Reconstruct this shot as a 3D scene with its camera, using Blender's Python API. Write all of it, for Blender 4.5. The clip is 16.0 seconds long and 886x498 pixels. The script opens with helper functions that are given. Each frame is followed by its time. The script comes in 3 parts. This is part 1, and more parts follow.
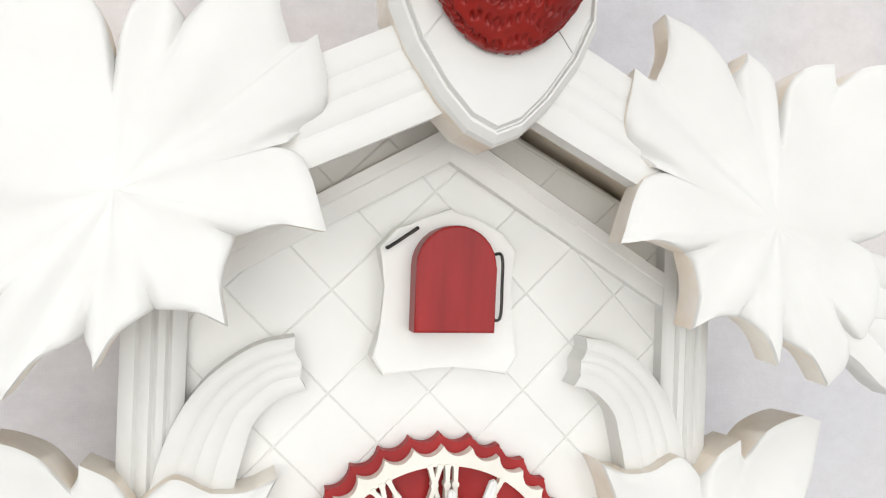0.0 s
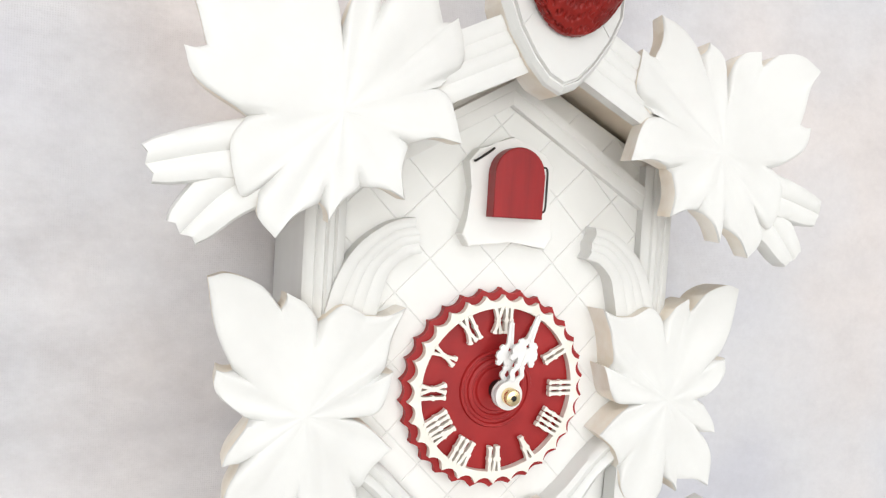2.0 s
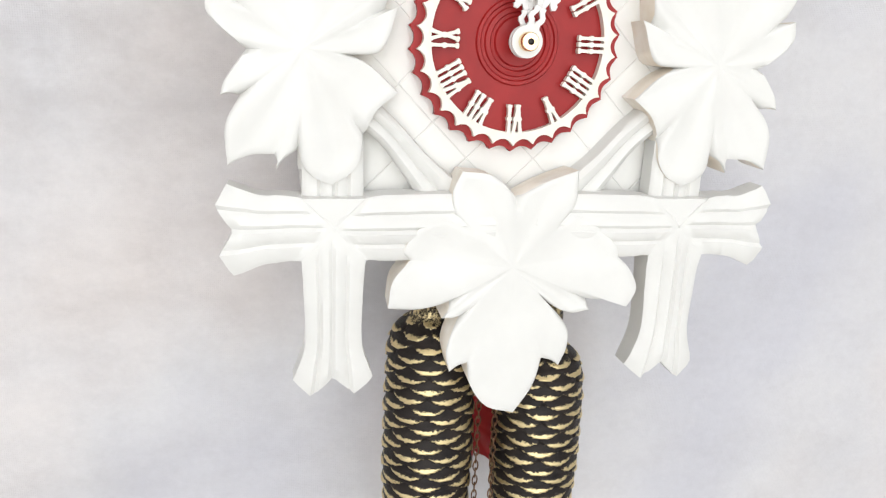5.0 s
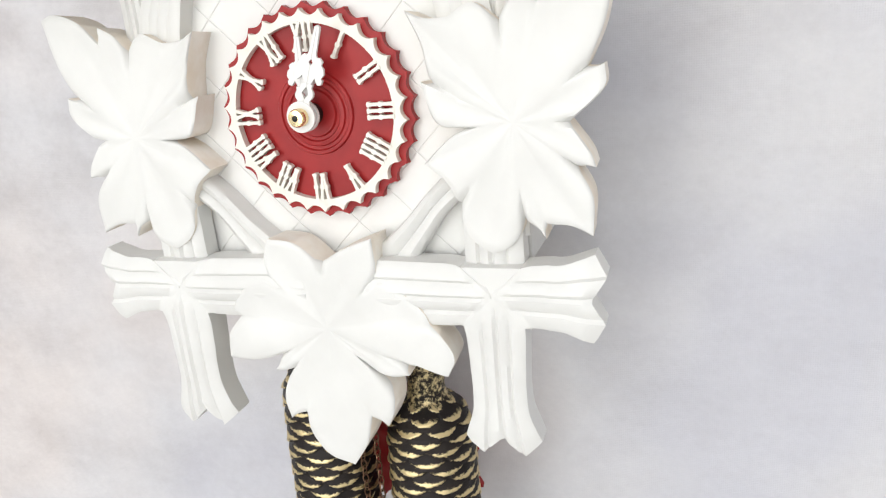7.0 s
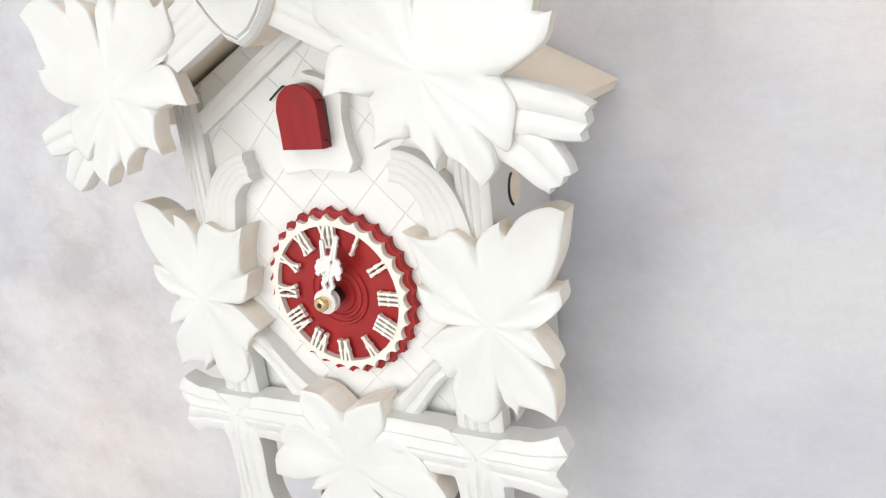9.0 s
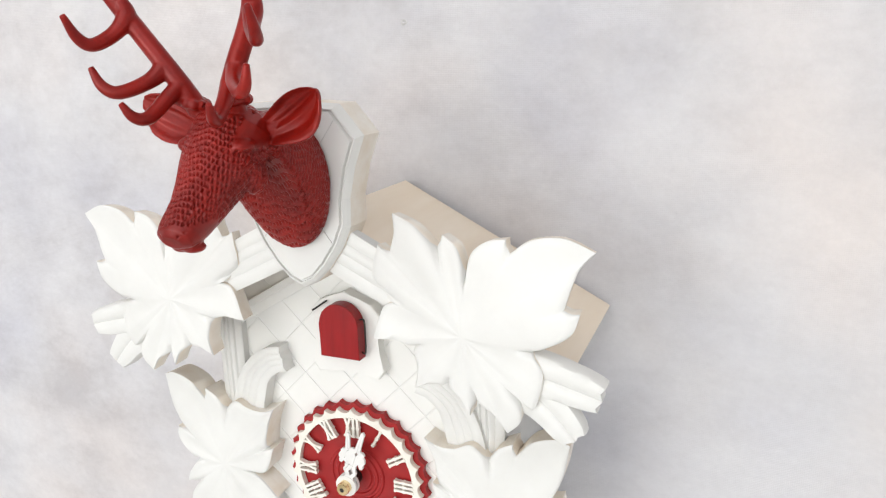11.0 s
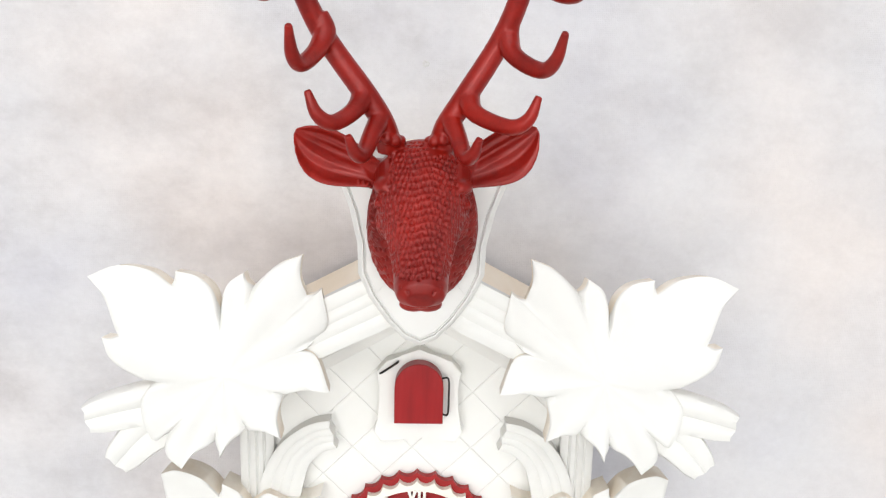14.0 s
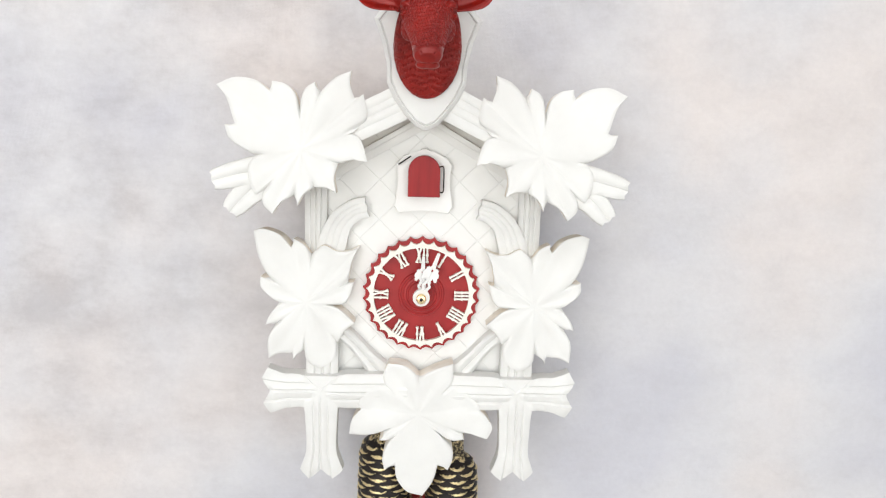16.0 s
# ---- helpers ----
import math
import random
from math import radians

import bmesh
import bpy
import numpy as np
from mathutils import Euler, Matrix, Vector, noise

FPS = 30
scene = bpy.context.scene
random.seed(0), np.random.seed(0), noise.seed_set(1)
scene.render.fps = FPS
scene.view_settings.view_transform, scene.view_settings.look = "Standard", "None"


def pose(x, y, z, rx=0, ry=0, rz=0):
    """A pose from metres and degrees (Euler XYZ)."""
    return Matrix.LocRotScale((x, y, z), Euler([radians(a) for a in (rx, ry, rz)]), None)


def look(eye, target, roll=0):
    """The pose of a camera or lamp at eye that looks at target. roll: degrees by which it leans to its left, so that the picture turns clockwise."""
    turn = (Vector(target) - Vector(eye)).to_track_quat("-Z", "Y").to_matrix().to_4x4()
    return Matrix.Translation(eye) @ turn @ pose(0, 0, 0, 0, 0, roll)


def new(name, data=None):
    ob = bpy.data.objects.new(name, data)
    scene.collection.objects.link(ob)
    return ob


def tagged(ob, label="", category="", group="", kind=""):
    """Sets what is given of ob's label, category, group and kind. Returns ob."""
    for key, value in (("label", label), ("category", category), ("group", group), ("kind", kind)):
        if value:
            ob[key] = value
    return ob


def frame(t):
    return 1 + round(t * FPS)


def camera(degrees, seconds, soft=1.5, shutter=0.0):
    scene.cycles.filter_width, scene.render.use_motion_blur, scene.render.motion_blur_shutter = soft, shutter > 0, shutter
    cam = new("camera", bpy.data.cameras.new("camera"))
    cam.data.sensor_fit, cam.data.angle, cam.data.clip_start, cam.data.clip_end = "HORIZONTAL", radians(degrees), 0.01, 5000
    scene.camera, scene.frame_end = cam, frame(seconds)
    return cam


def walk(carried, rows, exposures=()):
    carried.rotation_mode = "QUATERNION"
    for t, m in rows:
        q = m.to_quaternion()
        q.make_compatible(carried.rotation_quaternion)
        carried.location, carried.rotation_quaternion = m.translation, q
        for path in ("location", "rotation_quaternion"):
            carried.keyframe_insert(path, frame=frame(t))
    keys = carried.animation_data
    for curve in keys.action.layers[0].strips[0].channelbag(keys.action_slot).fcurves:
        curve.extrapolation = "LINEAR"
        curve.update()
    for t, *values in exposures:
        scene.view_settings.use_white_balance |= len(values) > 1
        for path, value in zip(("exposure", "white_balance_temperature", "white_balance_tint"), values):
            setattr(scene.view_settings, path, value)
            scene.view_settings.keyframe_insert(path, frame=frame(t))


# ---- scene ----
cam = camera(62.5, 16.0, soft=1.2)
METRES, EYE, TILT, LEAN, TURN = 1.43, 1.6126, 0.0, -2.0, -14.8
OX, OY = -0.0638, -0.3302
ROWS = [
    (0.0, 0.0, 0.0, 0.0, -0.0, 0.0, -0.0),
    (0.5, -0.0107, -0.0211, 0.0005, -0.87, -0.61, 0.28),
    (1.0, -0.0232, -0.0428, -0.0017, -2.15, -1.62, 0.1),
    (1.5, -0.0369, -0.0619, -0.0064, -4.77, -2.1, -0.69),
    (2.0, -0.0516, -0.0798, -0.0159, -6.76, -3.19, -1.5),
    (2.5, -0.0621, -0.0897, -0.0312, -7.32, -5.71, -1.8),
    (3.0, -0.0676, -0.0901, -0.05, -7.74, -8.06, -2.07),
    (3.5, -0.0695, -0.0923, -0.0652, -7.41, -10.05, -2.3),
    (4.0, -0.066, -0.0949, -0.0809, -6.28, -12.19, -2.37),
    (6.5, 0.1295, -0.0266, -0.0793, 26.19, -15.9, 5.13),
    (7.0, 0.1699, -0.0122, -0.0615, 32.96, -15.69, 6.49),
    (7.5, 0.198, -0.0011, -0.0434, 38.18, -15.34, 7.62),
    (8.0, 0.2153, 0.0034, -0.0257, 41.78, -15.91, 8.22),
    (10.5, 0.2344, -0.0276, 0.0753, 39.03, -14.68, 4.45),
    (11.0, 0.2176, -0.0386, 0.0973, 37.23, -13.7, 2.95),
    (11.5, 0.1947, -0.0491, 0.1158, 34.72, -12.96, 1.65),
    (12.0, 0.1713, -0.0585, 0.1315, 31.84, -12.2, 0.72),
    (12.5, 0.1503, -0.0711, 0.1384, 28.64, -11.1, 0.27),
    (13.0, 0.1223, -0.0833, 0.1316, 23.81, -10.2, 0.33),
    (13.5, 0.093, -0.0869, 0.1186, 18.2, -10.28, 0.64),
    (14.0, 0.0739, -0.0913, 0.0976, 13.44, -10.38, 0.45),
    (14.5, 0.0682, -0.1007, 0.0728, 10.21, -10.87, 0.28),
    (15.0, 0.0787, -0.13, 0.0485, 10.58, -11.04, 0.55),
    (15.5, 0.1004, -0.1841, 0.0318, 12.75, -10.72, 0.43),
    (16.0, 0.1109, -0.2476, 0.0257, 13.25, -10.05, 0.28),
]
walk(cam, [(t, pose(OX, OY, EYE, TILT, LEAN, TURN) @ pose(METRES * x, METRES * y, METRES * z, 90 + pitch, roll, yaw)) for t, x, y, z, yaw, pitch, roll in ROWS],
     exposures=[(0.0, -0.1), (2.0, -0.06), (4.0, -0.04), (6.5, -0.06), (8.0, -0.08), (11.0, -0.09), (12.0, -0.01), (13.0, 0.05), (14.5, -0.01), (16.0, -0.08)])

# ---- world and light ----
world = bpy.data.worlds.new("world")
scene.world = world
world.use_nodes = True
wn = world.node_tree
sky = wn.nodes.new("ShaderNodeTexSky")
sky.sky_type, sky.sun_disc = "NISHITA", False
sky.sun_elevation, sky.sun_rotation = radians(38), radians(190)
wn.nodes["Background"].inputs[1].default_value = 0.1
wn.links.new(sky.outputs[0], wn.nodes["Background"].inputs[0])


def area_lamp(name, eye, target, sx, sz, power, colour):
    d = bpy.data.lights.new(name, "AREA")
    d.shape, d.size, d.size_y, d.energy, d.color = "RECTANGLE", sx, sz, power, colour
    ob = new(name, d)
    ob.matrix_world = look(eye, target)
    return ob


# Two area lamps added out of view as the soft front light.
area_lamp("added_front_light", (-0.95, -2.97, 1.65), (0.0, 0.0, 1.52), 1.4, 1.6, 36.5, (0.985, 1.0, 1.01))
area_lamp("added_front_light", (0.85, -2.97, 1.65), (0.0, 0.0, 1.52), 1.4, 1.6, 23.0, (0.985, 1.0, 1.01))
# Overhead fill lamp added to brighten the upward faces.
area_lamp("overhead_fill", (0.0, -1.25, 2.69), (0.0, -1.2501, 0.0), 1.9, 1.1, 12.0, (1.0, 0.98, 0.95))

# ---- materials ----


def material(name):
    m = bpy.data.materials.new(name)
    m.use_nodes = True
    return m, m.node_tree, m.node_tree.nodes["Principled BSDF"]


def noise_tex(nt, scale, detail=4.0, rough=0.55, stretch=None):
    co = nt.nodes.new("ShaderNodeTexCoord")
    n = nt.nodes.new("ShaderNodeTexNoise")
    n.inputs["Scale"].default_value, n.inputs["Detail"].default_value, n.inputs["Roughness"].default_value = scale, detail, rough
    if stretch:
        mp = nt.nodes.new("ShaderNodeMapping")
        mp.inputs["Scale"].default_value = stretch
        nt.links.new(co.outputs["Object"], mp.inputs[0])
        nt.links.new(mp.outputs[0], n.inputs["Vector"])
    else:
        nt.links.new(co.outputs["Object"], n.inputs["Vector"])
    return n.outputs["Fac"]


def ramp(nt, fac, stops):
    r = nt.nodes.new("ShaderNodeValToRGB")
    while len(r.color_ramp.elements) < len(stops):
        r.color_ramp.elements.new(0.5)
    for e, (p, c) in zip(r.color_ramp.elements, stops):
        e.position, e.color = p, (*c, 1)
    nt.links.new(fac, r.inputs[0])
    return r.outputs[0]


def mix(nt, fac, a, b, mode="MIX"):
    n = nt.nodes.new("ShaderNodeMix")
    n.data_type, n.blend_type = "RGBA", mode
    for sock, v in ((n.inputs["Factor"], fac), (n.inputs["A"], a), (n.inputs["B"], b)):
        if isinstance(v, (int, float)):
            sock.default_value = v
        elif isinstance(v, tuple):
            sock.default_value = (*v, 1)
        else:
            nt.links.new(v, sock)
    return n.outputs["Result"]


def bump(nt, bsdf, height, strength, distance, prev=None):
    b = nt.nodes.new("ShaderNodeBump")
    b.inputs["Strength"].default_value, b.inputs["Distance"].default_value = strength, distance
    nt.links.new(height, b.inputs["Height"])
    if prev:
        nt.links.new(prev, b.inputs["Normal"])
    nt.links.new(b.outputs[0], bsdf.inputs["Normal"])
    return b.outputs[0]


def speckled(name, c1, c2, scale, rough, bump_scale=0, bump_mm=0.0, metal=0.0, stretch=None):
    m, nt, b = material(name)
    f = noise_tex(nt, scale, stretch=stretch)
    nt.links.new(ramp(nt, f, [(0.35, c1), (0.65, c2)]), b.inputs["Base Color"])
    b.inputs["Roughness"].default_value, b.inputs["Metallic"].default_value = rough, metal
    if bump_scale:
        bump(nt, b, noise_tex(nt, bump_scale, stretch=stretch), 0.6, bump_mm / 1000)
    return m


WHITE = speckled("white_lacquer", (0.675, 0.670, 0.645), (0.72, 0.717, 0.692), 26, 0.45, 60, 0.4)
# The same white, lightened to offset the shade on the recessed front.
FACE = speckled("white_board_lifted", (0.75, 0.745, 0.715), (0.79, 0.785, 0.757), 24, 0.5, 60, 0.3)
CREAM = speckled("cream_wood", (0.82, 0.70, 0.55), (0.88, 0.78, 0.65), 40, 0.55, 180, 0.2, stretch=(1, 0.15, 1))
EDGE = speckled("thinly_painted_edge", (0.74, 0.66, 0.55), (0.83, 0.79, 0.72), 55, 0.55, 150, 0.25)
RED = speckled("red_lacquer", (0.27, 0.009, 0.010), (0.34, 0.014, 0.014), 60, 0.45, 300, 0.12)
DOORRED = speckled("red_stained_wood", (0.20, 0.007, 0.009), (0.32, 0.014, 0.015), 90, 0.33, 200, 0.15, stretch=(1, 1, 0.12))
IVORY = speckled("ivory_plastic", (0.74, 0.71, 0.63), (0.79, 0.76, 0.69), 90, 0.4)
BRASS = speckled("brass", (0.80, 0.62, 0.32), (0.9, 0.74, 0.44), 120, 0.22, metal=1.0)
WIRE = speckled("black_wire", (0.02, 0.02, 0.02), (0.04, 0.035, 0.03), 200, 0.4, metal=0.6)
CHAIN = speckled("bronze_chain", (0.13, 0.07, 0.04), (0.22, 0.13, 0.08), 200, 0.35, metal=0.9)
DARK = speckled("hole_shade_black", (0.012, 0.012, 0.012), (0.02, 0.018, 0.018), 40, 0.8)
FLOORMAT = speckled("pale_bounce_floor", (0.60, 0.58, 0.55), (0.70, 0.68, 0.65), 9, 0.45, 60, 0.3, stretch=(1, 0.1, 1))
PAINT = speckled("pale_grey_wall_paint", (0.74, 0.74, 0.735), (0.79, 0.79, 0.78), 3, 0.7, 120, 0.2)


PLASTER = speckled("bare_plaster", (0.5, 0.49, 0.48), (0.62, 0.61, 0.60), 900, 0.8)
CEIL = speckled("white_ceiling_paint", (0.87, 0.87, 0.865), (0.9, 0.9, 0.895), 3, 0.8)


for m, spec in ((RED, 0.38), (DOORRED, 0.25)):
    m.node_tree.nodes["Principled BSDF"].inputs["Specular IOR Level"].default_value = spec


def wall_material():
    m, nt, b = material("mottled_backdrop")
    big = noise_tex(nt, 3.4, 3, 0.5)
    cloud = noise_tex(nt, 7.5, 9, 0.68, (1.0, 1.0, 1.5))
    mid = noise_tex(nt, 26.0, 9, 0.7, (1.0, 1.0, 1.5))
    fine = noise_tex(nt, 150.0, 6, 0.75, (1.0, 1.0, 1.3))
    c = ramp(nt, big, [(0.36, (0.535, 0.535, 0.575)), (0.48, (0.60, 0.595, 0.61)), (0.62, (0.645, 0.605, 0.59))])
    # Mottling strengthens upwards and towards the left.
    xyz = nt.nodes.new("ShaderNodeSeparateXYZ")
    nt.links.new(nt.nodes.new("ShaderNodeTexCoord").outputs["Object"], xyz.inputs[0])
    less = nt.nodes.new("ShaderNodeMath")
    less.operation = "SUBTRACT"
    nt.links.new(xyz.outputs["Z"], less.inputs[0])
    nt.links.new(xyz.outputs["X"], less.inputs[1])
    mottle_weight = nt.nodes.new("ShaderNodeMapRange")
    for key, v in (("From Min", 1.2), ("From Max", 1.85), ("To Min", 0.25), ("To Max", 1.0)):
        mottle_weight.inputs[key].default_value = v
    nt.links.new(less.outputs[0], mottle_weight.inputs["Value"])
    c = mix(nt, mottle_weight.outputs[0], c, ramp(nt, cloud, [(0.36, (0.79, 0.77, 0.765)), (0.50, (0.95, 0.94, 0.938)), (0.62, (1.04, 1.035, 1.03))]), "MULTIPLY")
    c = mix(nt, 0.55, c, ramp(nt, mid, [(0.32, (0.91, 0.90, 0.90)), (0.52, (1, 1, 1)), (0.7, (1.02, 1.02, 1.015))]), "MULTIPLY")
    c = mix(nt, 0.4, c, ramp(nt, fine, [(0.34, (0.90, 0.90, 0.91)), (0.66, (1.04, 1.04, 1.04))]), "MULTIPLY")
    nt.links.new(c, b.inputs["Base Color"])
    b.inputs["Roughness"].default_value = 0.75
    # woven cloth of the backdrop
    co = nt.nodes.new("ShaderNodeTexCoord")
    hs = []
    for axis in ("X", "Z"):
        w = nt.nodes.new("ShaderNodeTexWave")
        w.wave_type, w.bands_direction = "BANDS", axis
        w.inputs["Scale"].default_value = 262
        w.inputs["Distortion"].default_value = 0.6
        nt.links.new(co.outputs["Object"], w.inputs["Vector"])
        hs.append(w.outputs["Fac"])
    n1 = bump(nt, b, mix(nt, 0.5, hs[0], hs[1]), 0.22, 0.0003)
    bump(nt, b, mid, 0.3, 0.003, n1)
    return m


BACKDROP = wall_material()


def fur_red():
    """Red paint with fine, randomly spread darker flecks."""
    m, nt, b = material("red_painted_carving")
    c = ramp(nt, noise_tex(nt, 45), [(0.35, (0.18, 0.0055, 0.003)), (0.65, (0.285, 0.010, 0.005))])
    c = mix(nt, 0.3, c, ramp(nt, noise_tex(nt, 420, 3, 0.6), [(0.36, (0.55, 0.5, 0.5)), (0.52, (1, 1, 1))]), "MULTIPLY")
    nt.links.new(c, b.inputs["Base Color"])
    b.inputs["Metallic"].default_value = 0.12
    b.inputs["Roughness"].default_value, b.inputs["Specular IOR Level"].default_value = 0.33, 0.34
    bump(nt, b, noise_tex(nt, 260, 3, 0.6), 0.2, 0.0004)
    return m


FUR = fur_red()


def cone_material():
    m, nt, b = material("gilded_iron")
    a = nt.nodes.new("ShaderNodeAttribute")
    a.attribute_name = "tip"
    n = noise_tex(nt, 300, 6, 0.8)
    add = nt.nodes.new("ShaderNodeMath")
    add.operation = "MULTIPLY_ADD"
    nt.links.new(n, add.inputs[0])
    add.inputs[1].default_value = 1.1
    nt.links.new(a.outputs["Fac"], add.inputs[2])
    f = ramp(nt, add.outputs[0], [(0.90, (0, 0, 0)), (1.0, (1, 1, 1))])
    c = mix(nt, f, ramp(nt, noise_tex(nt, 60), [(0.3, (0.012, 0.010, 0.010)), (0.7, (0.028, 0.022, 0.019))]), (0.66, 0.54, 0.30))
    nt.links.new(c, b.inputs["Base Color"])
    b.inputs["Roughness"].default_value, b.inputs["Specular IOR Level"].default_value = 0.4, 0.15
    nt.links.new(f, b.inputs["Metallic"])
    bump(nt, b, n, 0.5, 0.0006)
    return m


CONE = cone_material()

# ---- mesh helpers (millimetres from the dial's centre; y runs towards the wall) ----
MM = 0.001


def part(name, bm, mat, parent, label="", smooth=False, side=None):
    me = bpy.data.meshes.new(name)
    bmesh.ops.recalc_face_normals(bm, faces=bm.faces)
    bm.to_mesh(me)
    bm.free()
    me.materials.append(mat)
    if side:
        me.materials.append(side)
    for p in me.polygons:
        p.use_smooth = smooth
    ob = new(name, me)
    if parent:
        ob.parent = parent
    if label:
        ob["label"] = label
    return ob


def thing(name, label, category, at=(0, 0, 1.5), **more):
    e = new(name)
    e.empty_display_size = 0.02
    e.location = at
    return tagged(e, label, category, **more)


def soften(ob, angle=35):
    """Smooth shading that keeps edges sharper than the angle."""
    for p in ob.data.polygons:
        p.use_smooth = True
    ob.data.set_sharp_from_angle(angle=radians(angle))
    return ob


def prism(outline, yf, yb, bevel=0.0, segs=2):
    """A plate with the outline (x, z), from yf (front) to yb (back); bevelled front rim."""
    bm = bmesh.new()
    front = [bm.verts.new((x * MM, yf * MM, z * MM)) for x, z in outline]
    back = [bm.verts.new((x * MM, yb * MM, z * MM)) for x, z in outline]
    n = len(outline)
    f = bm.faces.new(front)
    bm.faces.new(back[::-1])
    for i in range(n):
        bm.faces.new((front[i], back[i], back[(i + 1) % n], front[(i + 1) % n]))
    if bevel:
        bmesh.ops.bevel(bm, geom=list(f.edges), offset=bevel * MM, segments=segs, affect="EDGES", profile=0.5)
    return bm


def box(x0, x1, y0, y1, z0, z1, bevel=0.0):
    bm = bmesh.new()
    bmesh.ops.create_cube(bm, size=1.0, matrix=Matrix.LocRotScale(((x0 + x1) / 2 * MM, (y0 + y1) / 2 * MM, (z0 + z1) / 2 * MM), None, ((x1 - x0) * MM, (y1 - y0) * MM, (z1 - z0) * MM)))
    if bevel:
        bmesh.ops.bevel(bm, geom=list(bm.edges), offset=bevel * MM, segments=2, affect="EDGES", profile=0.5)
    return bm


def spline(pts, steps):
    """Points along a Catmull-Rom curve through pts (tuples)."""
    P = [Vector(p) for p in pts]
    P = [2 * P[0] - P[1]] + P + [2 * P[-1] - P[-2]]
    out = []
    for i in range(1, len(P) - 2):
        a, b, c, d = P[i - 1:i + 3]
        for k in range(steps):
            t = k / steps
            out.append(0.5 * (2 * b + (c - a) * t + (2 * a - 5 * b + 4 * c - d) * t * t + (3 * b - a - 3 * c + d) * t ** 3))
    return out + [P[-2]]


def tube(bm, pts, radii, sides=10, steps=5):
    """A closed round tube along a curve, with a radius at each of its points."""
    path = spline([tuple(p) + (r,) for p, r in zip(pts, radii)], steps)
    rings, up = [], None
    for i, q in enumerate(path):
        c, r = Vector(q[:3]), q[3]
        d = (Vector(path[min(i + 1, len(path) - 1)][:3]) - Vector(path[max(i - 1, 0)][:3])).normalized()
        if up is None:
            up = d.orthogonal().normalized()
        up = (up - d * up.dot(d)).normalized()
        side = d.cross(up)
        rings.append([bm.verts.new((c + (up * math.cos(a) + side * math.sin(a)) * r) * MM) for a in (2 * math.pi * k / sides for k in range(sides))])
    for a, b in zip(rings, rings[1:]):
        for k in range(sides):
            bm.faces.new((a[k], a[(k + 1) % sides], b[(k + 1) % sides], b[k]))
    bm.faces.new(rings[0][::-1])
    bm.faces.new(rings[-1])
    return bm


def smooth_outline(nodes, steps=5):
    """Closed outline from (x, z, kind): t tip, n notch, c curve point. Gives points with kind."""
    n = len(nodes)
    first = next(i for i, q in enumerate(nodes) if q[2] != "c")
    nodes = nodes[first:] + nodes[:first] + [nodes[first]]
    out, run = [], [nodes[0]]
    for q in nodes[1:]:
        run.append(q)
        if q[2] == "c":
            continue
        pts = [Vector((a, b)) for a, b, _ in run]
        if len(pts) == 2:
            d = pts[1] - pts[0]
            pts.insert(1, (pts[0] + pts[1]) / 2 + Vector((-d.y, d.x)) * 0.10)
        for k, p in enumerate(spline(pts, steps)[:-1]):
            out.append((p.x, p.y, run[0][2] if k == 0 else "c"))
        run = [q]
    return out


